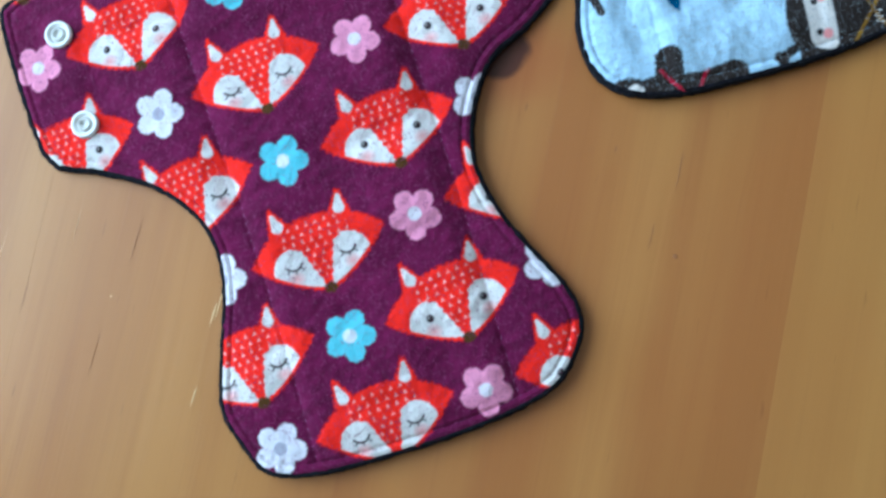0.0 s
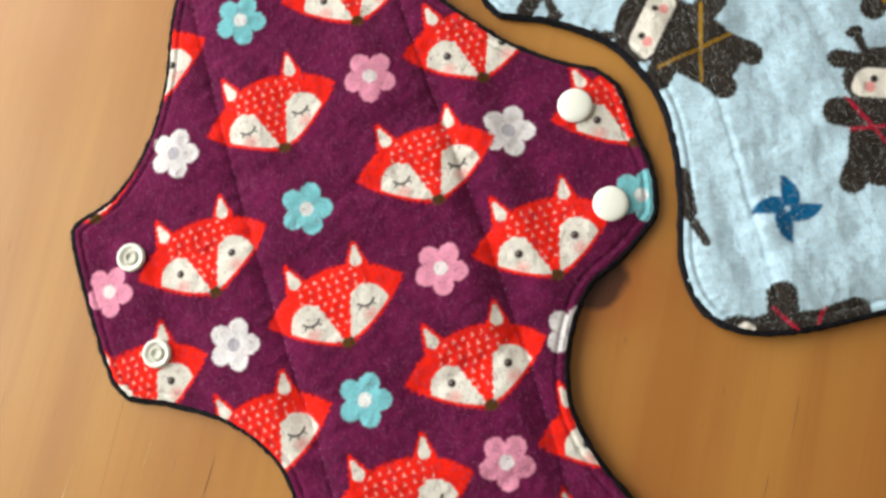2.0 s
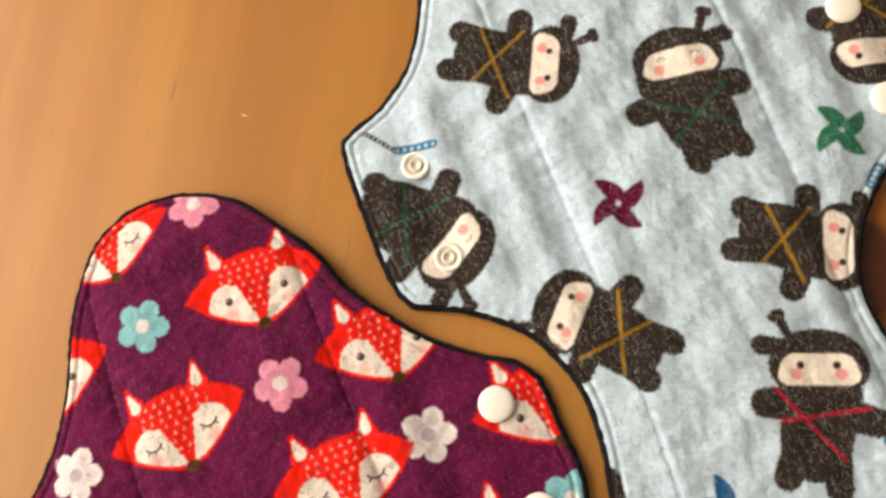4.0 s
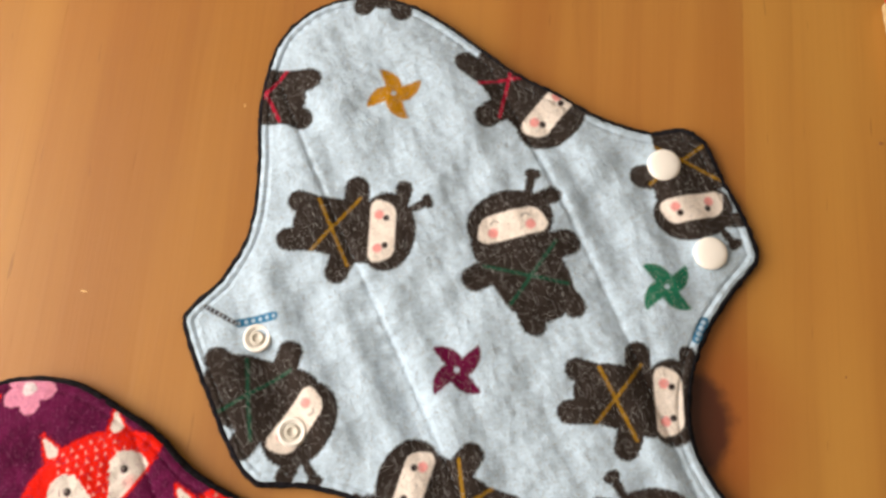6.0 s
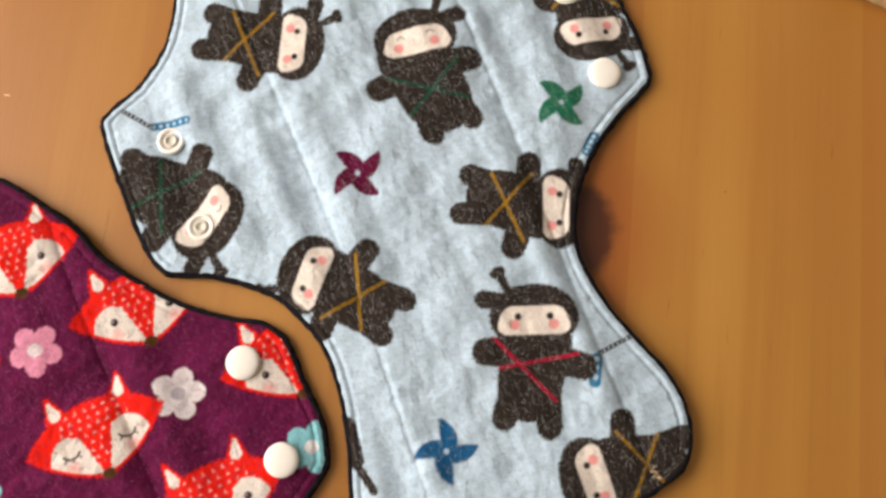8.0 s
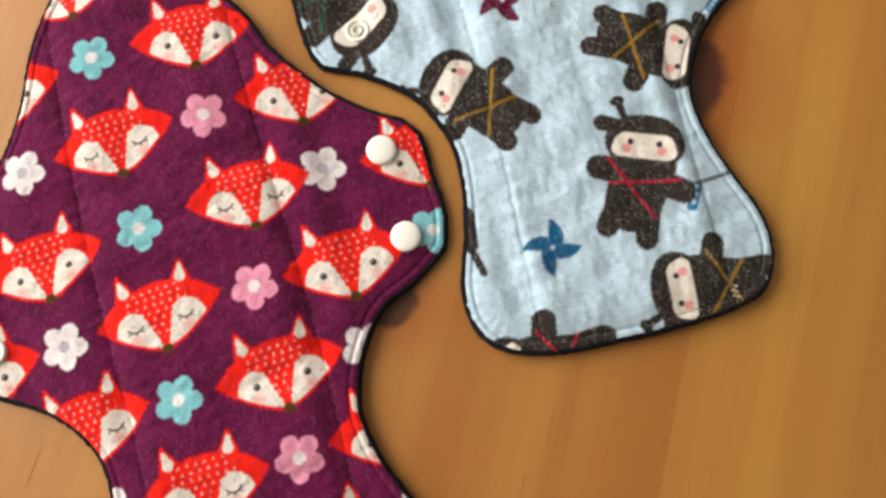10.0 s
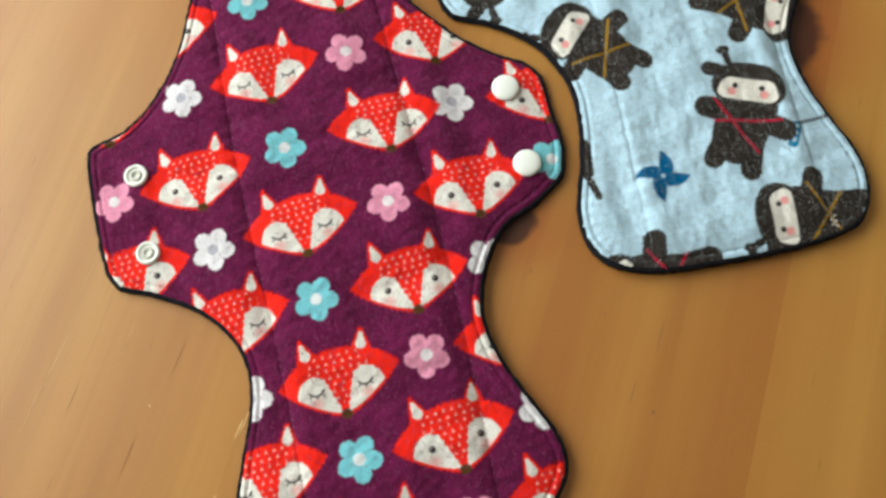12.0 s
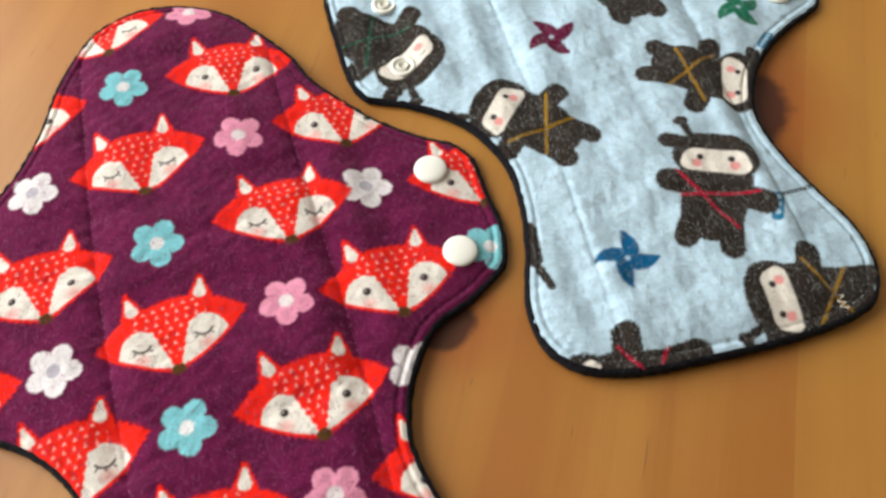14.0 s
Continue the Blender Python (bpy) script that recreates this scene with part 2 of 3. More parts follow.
def outline(shift, step=0.8):
    """The cut as an evenly spaced closed curve; shift: how far single points of this pad lie off the common cut."""
    p = np.array(CUT, float)
    for k, (dx, dy) in shift.items():
        p[k] += (dx, dy)
    n, pts = len(p), []
    for i in range(n):
        a, b, c, d = p[i - 1], p[i], p[(i + 1) % n], p[(i + 2) % n]
        k = 0.25 if i in SHARP or (i + 1) % n in SHARP else 0.5
        l = np.linalg.norm(c - b)
        t0 = k * 2 * (c - a) / (np.linalg.norm(c - a) + 1e-9) * l
        t1 = k * 2 * (d - b) / (np.linalg.norm(d - b) + 1e-9) * l
        for s in np.linspace(0, 1, 24, endpoint=False):
            pts.append((2 * s**3 - 3 * s**2 + 1) * b + (s**3 - 2 * s**2 + s) * t0 + (3 * s**2 - 2 * s**3) * c + (s**3 - s**2) * t1)
    pts = np.array(pts)
    seg = np.linalg.norm(np.roll(pts, -1, 0) - pts, axis=1)
    cum = np.r_[0, np.cumsum(seg)]
    q = np.arange(0, cum[-1], step)
    closed = np.vstack([pts, pts[:1]])
    return np.stack([np.interp(q, cum, closed[:, 0]), np.interp(q, cum, closed[:, 1])], 1)


def edge_normals(pts):
    t = np.roll(pts, -1, 0) - np.roll(pts, 1, 0)
    t /= np.linalg.norm(t, axis=1)[:, None] + 1e-9
    area = np.sum(pts[:, 0] * np.roll(pts[:, 1], -1) - pts[:, 1] * np.roll(pts[:, 0], -1))
    return np.stack([t[:, 1], -t[:, 0]], 1) * np.sign(area)


EDGE = OUT = None


def lay_out(shift):
    """Takes one pad's cut as the one to work with."""
    global EDGE, OUT
    EDGE = outline(shift)
    OUT = edge_normals(EDGE)


def depth_in(pts):
    """How far points lie inside the cut (negative: outside), the way out, and the place along the edge, in millimetres."""
    a, b = EDGE, np.roll(EDGE, -1, 0)
    ab, step = b - a, 0.8
    best, near, along = np.empty(len(pts)), np.empty((len(pts), 2)), np.empty(len(pts))
    inside = np.zeros(len(pts), bool)
    for i in range(0, len(pts), 4000):
        p = pts[i : i + 4000, None, :]
        s = np.clip(((p - a) * ab).sum(2) / ((ab**2).sum(1) + 1e-12), 0, 1)
        d = ((p - a - s[..., None] * ab) ** 2).sum(2)
        j = d.argmin(1)
        r = np.arange(len(j))
        best[i : i + 4000], along[i : i + 4000] = np.sqrt(d[r, j]), (j + s[r, j]) * step
        near[i : i + 4000] = a[j] + s[r, j][:, None] * ab[j]
        cross = ((a[:, 1] > p[..., 1]) != (b[:, 1] > p[..., 1])) & (p[..., 0] < ab[:, 0] * (p[..., 1] - a[:, 1]) / (ab[:, 1] + 1e-12) + a[:, 0])
        inside[i : i + 4000] = cross.sum(1) % 2 == 1
    sign = np.where(inside, 1.0, -1.0)
    way = (near - pts) * sign[:, None] / (best[:, None] + 1e-9)
    return best * sign, way, along


def sstep(x, a, b):
    t = np.clip((x - a) / (b - a), 0, 1)
    return t * t * (3 - 2 * t)


def waves(x, y, seed, count, low, high, turn=None, spread=math.pi):
    """A smooth random field from waves of low..high millimetres."""
    g = np.random.RandomState(seed)
    out = np.zeros_like(x)
    for _ in range(count):
        l, a, p = g.uniform(low, high), (turn or 0.0) + g.uniform(-spread, spread) * 0.5, g.uniform(0, 6.283)
        out += np.sin((x * math.cos(a) + y * math.sin(a)) * 6.283 / l + p)
    return out / math.sqrt(count)


CORE = (-36.5, 37.5)  # the two long seams that hold the absorbent core


LOFT = 0.0


def edge_lift(x):
    """The body of a pad is thicker at its edge than the two wings, in millimetres."""
    return 2.3 * (1 - sstep(np.abs(x), 44, 90)) + LOFT


def height(x, y, d, along, seed, edge_seam=4.3):
    """Height of the top fabric over the table in millimetres."""
    core = sstep(x, CORE[0] - 3, CORE[0] + 8) * (1 - sstep(x, CORE[1] - 8, CORE[1] + 3)) * sstep(d, 3.0, 16.0)
    z = 2.5 + edge_lift(x) + 0.7 * sstep(d, 0.6, 3.0) + 0.55 * sstep(d, 3.0, 12.0) + 1.6 * core
    pucker = np.sin(along * 6.283 / 5.3 + 1.4 * np.sin(along / 17.0)) * np.exp(-(((d - edge_seam) / 3.2) ** 2))
    z += (0.13 if edge_seam < 6 else 0.75) * pucker - 0.55 * np.exp(-(((d - edge_seam) / 0.75) ** 2))
    for s in CORE:
        bend = 1.6 * np.sin(y / 41.0 + seed + s)
        off = x - s - bend
        gate = sstep(d, edge_seam - 1.0, edge_seam + 1.0)
        z -= gate * (0.5 * np.exp(-((off / 1.0) ** 2)) + 0.35 * np.exp(-((off / 3.2) ** 2)))
        out = off * np.sign(s)
        z += gate * (0.55 if seed == 8 else 0.18) * np.exp(-(((out - 15.0) / 5.5) ** 2)) * sstep(d, 6, 16)
        z += gate * 0.19 * np.sin(y * 6.283 / 7.0 + 2 * np.sin(y / 23.0)) * np.exp(-((off / 5.0) ** 2))
    soft = sstep(d, 1.0, 18.0)
    z += soft * (0.52 * waves(x, y, seed, 7, 28, 62) + 0.30 * waves(x, y, seed + 1, 8, 11, 22) + 0.10 * waves(x, y, seed + 2, 12, 4, 8))
    # long soft folds that run with the seams, and a crease across the waist
    z += soft * (0.95 if seed == 8 else 0.5) * waves(x, y, seed + 3, 4, 18, 36, 0.12, 0.4) * (0.4 + 0.6 * sstep(np.abs(x), 10, 45))
    for cy, lean, amp in ((-58.0, 0.16, 0.55), (-104.0, -0.12, 0.30), (14.0, 0.08, 0.25)):
        z -= soft * amp * np.exp(-(((y - cy - lean * x) / 2.4) ** 2)) * (0.6 + 0.4 * np.sin(x / 13.0 + cy))
    return z


# ---- printed motifs: soft-edged shapes on the cloth, in millimetres ----
def ink(base, mask, colour):
    base += (np.array(colour) - base) * mask[:, None]


def cover(sd, soft=0.42):
    """1 inside a shape given by its signed distance, 0 outside."""
    return 1 - sstep(sd, -soft, soft)


def disc(u, v, x, y, r):
    return np.hypot(u - x, v - y) - r


def capsule(u, v, ax, ay, bx, by, ra, rb=None):
    dx, dy = bx - ax, by - ay
    t = np.clip(((u - ax) * dx + (v - ay) * dy) / (dx * dx + dy * dy), 0, 1)
    return np.hypot(u - ax - t * dx, v - ay - t * dy) - (ra + ((ra if rb is None else rb) - ra) * t)


def local(x, y, px, py, turn, flip=1, reach=60.0):
    """Picks the points near a motif and turns them into its own axes."""
    near = np.nonzero(np.hypot(x - px, y - py) < reach)[0]
    c, s = math.cos(radians(turn)), math.sin(radians(turn))
    dx, dy = x[near] - px, y[near] - py
    return near, (dx * c + dy * s) * flip, -dx * s + dy * c


RED, CREAM, BLUSH = srgb(234, 34, 22), srgb(226, 219, 213), srgb(228, 140, 138)
PLUM, PINK, SKY, WHITE = srgb(96, 20, 63), srgb(226, 146, 176), srgb(124, 198, 212), srgb(228, 222, 228)
INK, NOSE = srgb(44, 34, 34), srgb(78, 52, 22)

# masks printed on the plum cloth: x, y of the lower tip, turn; those with open marks, then those with lashes
OPEN = [(19.5, 70.4, -3), (-55.1, -5.3, 4), (57.0, -36.4, 1), (23.0, -69.8, 2), (26.8, -134.2, 5), (-88.0, -40.5, 3), (58.0, -101.5, 0),
        (96.0, -1.5, -2), (54.8, 36.5, -2), (62.0, -166.0, 0), (-58.0, 67.5, 4)]
CLOSED = [(-17.8, 35.3, 4), (27.3, 0.1, 0), (-15.5, -36.2, 3), (-13.2, -103.2, 1), (-8.5, -165.7, 2), (-50.5, -70.0, 4), (-47.2, -133.6, 4),
          (-23.5, 105.0, 6), (-91.0, 34.5, 5)]
FLOWERS = [(SKY, [(-20.1, 86.5), (-16.6, 13.0), (-16.2, -54.5), (-12.0, -120.0), (91.9, -18.1)]),
           (PINK, [(17.8, 50.5), (20.9, -21.0), (22.0, -87.1), (26.3, -151.5), (-92.5, 8.8), (8.9, 121.5)]),
           (WHITE, [(-56.6, 48.2), (57.0, 17.0), (-54.0, -23.3), (-46.5, -149.0), (-49.5, -87.2), (60.5, -116.5), (55.5, -54.5)])]


def mask_motif(col, x, y, px, py, turn, closed, rough):
    """A red, dotted, pointed shape with two pale drops."""
    near, u, v = local(x, y, px, py, turn, 1, 42.0)
    if not len(near):
        return
    c = col[near]
    w = rough[near]
    v = v - 0.3
    head = np.maximum(np.hypot(u, v + 5.8) - 32.8, np.maximum(np.hypot(u - 19.6, v - 56.7) - 60.2, np.hypot(u + 19.6, v - 56.7) - 60.2))
    head = np.maximum(head, np.abs(u) - 24.4)
    ears = np.minimum(capsule(u, v, -11.0, 25.0, -12.3, 32.5, 3.9, 0.8), capsule(u, v, 11.0, 25.0, 12.3, 32.0, 3.9, 0.8))
    shape = np.minimum(head, ears) + w * 0.75
    ink(c, cover(shape - 0.5, 0.55) * 0.6, srgb(150, 14, 24))
    ink(c, cover(shape, 0.5), RED)
    for s in (-1, 1):
        ink(c, cover(capsule(u, v, s * 11.2, 26.4, s * 12.1, 30.6, 2.1, 0.7) + w * 0.3), CREAM)
        drop = capsule(u, v, s * 10.5, 11.0, s * 2.2, 2.8, 6.7, 0.9)
        scallop = 0.35 * np.sin(np.hypot(u, v) * 2.1)
        drop = np.maximum(drop + scallop * 0.6 + w * 0.4, head + 1.0)
        ink(c, cover(drop), CREAM)
        blush = np.clip(1 - np.hypot(u - s * 10.3, (v - 7.2) * 1.2) / 3.4, 0, 1) ** 0.8 * cover(drop)
        ink(c, blush * 0.75, BLUSH)
        ex, ey = s * 9.8, 11.8
        if closed:
            arc = np.abs(np.hypot(u - ex, (v - ey - 1.6)) - 3.1) - 0.36
            arc = np.where(v < ey + 0.4, arc, 9.0)
            for k in (-1, 0, 1):
                arc = np.minimum(arc, capsule(u, v, ex + k * 1.7, ey - 1.2 + 0.5 * abs(k), ex + k * 2.9, ey - 2.5 + 0.6 * abs(k), 0.24))
            ink(c, cover(arc, 0.3) * 0.95, INK)
        else:
            ink(c, cover(disc(u, v, ex, ey, 1.35)), INK)
            ink(c, cover(disc(u, v, ex - 0.4, ey + 0.4, 0.35)) * 0.5, CREAM)
    # pale dots in offset rows on the brow
    row = np.round((v - 5.0) / 2.75)
    cu = (u + 1.5 * (row % 2) + 0.5 * np.sin(row * 2.3)) / 3.3
    du, dv = (cu - np.round(cu)) * 3.3, v - 5.0 - row * 2.75
    drops = np.minimum(capsule(u, v, -10.5, 11.0, -2.2, 2.8, 6.7, 0.9), capsule(u, v, 10.5, 11.0, 2.2, 2.8, 6.7, 0.9))
    zone = (drops > 0.6) & (np.abs(u) < 12.2) & (v > 5.5) & (head < -1.2)
    ink(c, cover(np.maximum(np.abs(du) * 1.1 + dv * 0.5, -dv) - 0.40 + w * 0.4) * zone * 0.75, srgb(240, 190, 182))
    ink(c, cover(np.hypot(u / 1.25, v - 1.0) - 1.9 + w * 0.5), NOSE)
    col[near] = c


def flower_motif(col, x, y, px, py, turn, colour, rough):
    near, u, v = local(x, y, px, py, turn, 1, 14.0)
    if not len(near):
        return
    c, w = col[near], rough[near]
    a = np.arctan2(v, u)
    k = np.round(a / (math.tau / 5)) * (math.tau / 5)
    r = np.hypot(u, v)
    pu, pv = r * np.cos(a - k) - 5.3, r * np.sin(a - k)
    petal = np.minimum(np.hypot(pu * 0.92, pv) - 3.55, r - 3.4) + w * 0.4
    ink(c, cover(petal), colour)
    vein = cover(np.hypot(pu * 0.8, pv) - 2.0, 1.4) * 0.22
    ink(c, vein, tuple(q * 0.72 for q in colour))
    heart = srgb(176, 172, 186) if colour is WHITE else srgb(232, 226, 230)
    ink(c, cover(r - 2.4 + w * 0.3) * 0.9, heart)
    if colour is WHITE:
        ink(c, cover(np.abs(r - 2.7) - 0.35) * 0.5, srgb(240, 236, 240))
    col[near] = c


def plum_print(x, y):
    faded = sstep(waves(x, y, 12, 12, 6, 26) + 0.7 * waves(x, y, 13, 12, 1.6, 5), -1.6, 1.8)
    col = np.array(PLUM)[None, :] * (0.80 + 0.40 * faded)[:, None]
    rough = waves(x, y, 11, 14, 0.9, 2.6) * 0.4
    for colour, places in FLOWERS:
        for px, py in places:
            flower_motif(col, x, y, px, py, (41 if colour is PINK else 54) + 5 * math.sin(px), colour, rough)
    for kind, places in ((False, OPEN), (True, CLOSED)):
        for px, py, turn in places:
            mask_motif(col, x, y, px, py, turn, kind, rough)
    return col


PALE, DARK, FACE, CHEEK = srgb(184, 210, 230), srgb(47, 40, 37), srgb(230, 222, 215), srgb(232, 138, 138)
GOLD, CRIMSON, GREEN, TEAL, WINE = srgb(150, 112, 28), srgb(172, 20, 54), srgb(16, 74, 56), srgb(0, 108, 150), srgb(92, 12, 52)

# hooded dark shapes on the pale blue cloth: x, y of the light band, turn, mirrored, strap colour
HOODED = [(-24.2, 34.8, -115, 1, GOLD), (18.5, 19.2, -11, -1, GREEN), (81.2, -0.6, 168, 1, GOLD), (42.1, -58.7, -113, 1, GOLD),
          (-47.9, -49.2, 48, 1, GOLD), (18.9, -92.6, -20, 1, CRIMSON), (-76.0, -15.3, -149, -1, GREEN), (49.7, 53.5, -152, 1, CRIMSON),
          (-62.0, 111.0, 68, 1, CRIMSON), (24.0, 147.0, -20, 1, GOLD), (16.8, -149.6, 87, 1, GOLD), (-51.5, -166.5, 95, 1, CRIMSON)]
STARS = [(-0.4, 82.6, 10, srgb(176, 122, 26)), (-19.5, -20.7, 30, WINE), (59.1, -22.8, 29, srgb(10, 108, 84)), (-25.9, -122.8, -4, srgb(2, 86, 134))]


def hooded_motif(col, x, y, px, py, turn, flip, strap, rough):
    near, u, v = local(x, y, px, py, turn, flip, 46.0)
    if not len(near):
        return
    c, w = col[near], rough[near]
    if strap is CRIMSON or strap is GREEN:
        u, v = u / 1.07, v / 1.07
    v = v - 1.0
    v = np.where(v < -6.0, -6.0 + (v + 6.0) / 1.09, v)
    u = u - (0.14 if flip < 0 else 0.04) * np.minimum(v + 5.0, 0.0)
    head = (np.hypot(u / 14.6, v / 10.8) - 1) * 12.0
    stout = 2.4 if flip < 0 else 0.6
    body = capsule(u, v, 0.6 * stout, -8.0, -2.2 + 0.6 * stout, -21.0, 11.0 + stout, 9.8 + stout)
    limbs = [(-6.0, -11.0, -16.2, -10.6, 4.6, 4.1), (6.0, -13.0, 15.2 + stout, -15.8, 4.6, 3.9), (-6.0, -21.0, -9.9, -29.6, 5.2, 4.1), (3.0, -22.0, 4.4, -32.4, 5.2, 4.2)]
    tails = [(-9.0, 5.0, -16.0, 6.0, 2.4, 3.1), (-7.5, 7.0, -11.0, 14.4, 1.3, 1.7), (-10.4, 15.0, -12.2, 14.2, 1.8, 1.8)]
    shape = np.minimum(head, body)
    for q in limbs + tails:
        shape = np.minimum(shape, capsule(u, v, *q))
    shape = shape + w * 0.55
    on = cover(shape, 0.45)
    ink(c, on, DARK)
    straps = ((-14.0, -6.0, 6.5, -25.5), (-15.5, -16.0, 13.5, -12.0)) if turn == -20 and strap is CRIMSON else ((-12.5, -9.5, 9.0, -25.5), (12.8, -12.5, -11.0, -23.0))
    for q in straps:
        ink(c, cover(capsule(u, v, *q, 0.55) + w * 0.3, 0.35) * on * 0.9, strap)
    fu, fv = np.abs(u + 0.2) - 7.3, np.abs(v + 1.0) - 1.1
    fu = fu + np.clip(v, -4, 5) * 0.28
    face = np.hypot(np.maximum(fu, 0), np.maximum(fv, 0)) + np.minimum(np.maximum(fu, fv), 0) - 3.5 + 0.05 * v
    ink(c, cover(face + w * 0.3), FACE)
    for s in (-1, 1):
        ink(c, cover(disc(u, v, s * 6.3, -2.6, 1.7) + w * 0.2, 0.5) * 0.85, CHEEK)
        if strap is GREEN:
            smile = np.where(v > 0.2, np.abs(disc(u, v, s * 5.2, 0.0, 1.3)) - 0.22, 9.0)
            ink(c, cover(smile, 0.3) * 0.8, INK)
        else:
            ink(c, cover(disc(u, v, s * 5.2, 0.0, 1.15)), INK)
    col[near] = c


def star_motif(col, x, y, px, py, turn, colour, rough):
    near, u, v = local(x, y, px, py, turn, 1, 14.0)
    if not len(near):
        return
    c, w = col[near], rough[near]
    r, a = np.hypot(u, v), np.arctan2(v, u)
    q = ((a - 0.05 * r) / (math.pi / 2)) % 1.0
    blade = np.where(q < 0.58, q / 0.58, (1 - q) / 0.42)
    sd = (r - (4.5 + 7.0 * blade**1.4)) * 0.5
    ink(c, cover(np.maximum(sd, r - 11.0) + w * 0.3), colour)
    ink(c, cover(r - 0.95) * 0.8, PALE)
    col[near] = c


def link_motif(col, x, y, ax, ay, bx, by, half, colour, pitch, rough):
    """A printed chain or a dotted handle."""
    near = np.nonzero(np.hypot(x - (ax + bx) / 2, y - (ay + by) / 2) < 24.0)[0]
    if not len(near):
        return
    c, u, v = col[near], x[near], y[near]
    sd = capsule(u, v, ax, ay, bx, by, half)
    l = math.hypot(bx - ax, by - ay)
    t = ((u - ax) * (bx - ax) + (v - ay) * (by - ay)) / l
    hole = np.hypot((t / pitch - np.round(t / pitch)) * pitch, sd + half) - half * 0.5
    ink(c, cover(sd + rough[near] * 0.2), colour)
    ink(c, cover(hole, 0.25) * 0.7 * cover(sd), PALE)
    col[near] = c


def blue_print(x, y):
    cloud = sstep(waves(x, y, 31, 12, 5, 24) + 0.8 * waves(x, y, 32, 12, 1.5, 5), -1.6, 1.8)
    col = np.array(PALE)[None, :] * (0.90 + 0.18 * cloud)[:, None]
    rough = waves(x, y, 33, 14, 0.8, 2.4) * 0.4
    for q in ((-70.5, 22.0, -83.0, 25.0, 1.5, TEAL, 2.6), (-84.0, 25.3, -91.8, 35.2, 0.85, INK, 1.8), (33.6, -113.0, 29.8, -120.0, 2.0, TEAL, 3.2),
              (35.5, -111.6, 50.5, -110.0, 0.8, INK, 1.8), (65.5, -38.8, 60.8, -43.0, 1.9, TEAL, 2.3)):
        link_motif(col, x, y, *q, rough)
    for px, py, turn, colour in STARS:
        star_motif(col, x, y, px, py, turn, colour, rough)
    for q in ((-54.2, -102.5, -55.5, -114.5, 3.0, 2.8), (-55.5, -116.5, -53.3, -126.0, 1.5, 1.4)):
        ink(col, cover(capsule(x, y, *q) + rough * 0.4, 0.4), DARK)
    ink(col, cover(capsule(x, y, -56.2, -104.5, -57.2, -111.0, 0.9) + rough * 0.3, 0.4), FACE)
    for px, py, turn, flip, strap in HOODED:
        hooded_motif(col, x, y, px, py, turn, flip, strap, rough)
    return col


def cream_print(x, y):
    """Cream cotton with brown sprigs and big red blooms."""
    col = np.tile(np.array(srgb(212, 188, 146)), (len(x), 1))
    rough = waves(x, y, 41, 14, 1.2, 4.0) * 0.5
    sprig = np.abs(waves(x, y, 42, 9, 7, 18)) - 0.16
    ink(col, cover(sprig, 0.22) * 0.7, srgb(128, 100, 72))
    ink(col, cover(np.abs(waves(x, y, 43, 9, 9, 22) - 0.6) - 0.12, 0.14) * 0.5, srgb(176, 150, 92))
    for px, py, r in ((-98, 41, 14), (-77, -6, 11), (-86, -38, 10), (-60, 32, 17), (-62, -24, 12), (-20, 60, 20), (-18, -10, 18), (-30, -80, 18), (20, 25, 18), (40, -50, 16),
                      (70, 10, 15), (0, 110, 16), (20, -120, 18), (-45, -140, 14)):
        a, d = np.arctan2(y - py, x - px), np.hypot(x - px, y - py)
        rim = r * (0.84 + 0.13 * np.cos(6 * a + px)) - d
        ink(col, cover(-rim + rough), srgb(206, 56, 50))
        ink(col, cover(np.abs(np.sin(d / 1.9 + 2 * np.cos(3 * a))) - 0.3, 0.25) * cover(-rim) * 0.45, srgb(232, 128, 104))
        ink(col, cover(d - 0.22 * r), srgb(220, 178, 96))
    return col


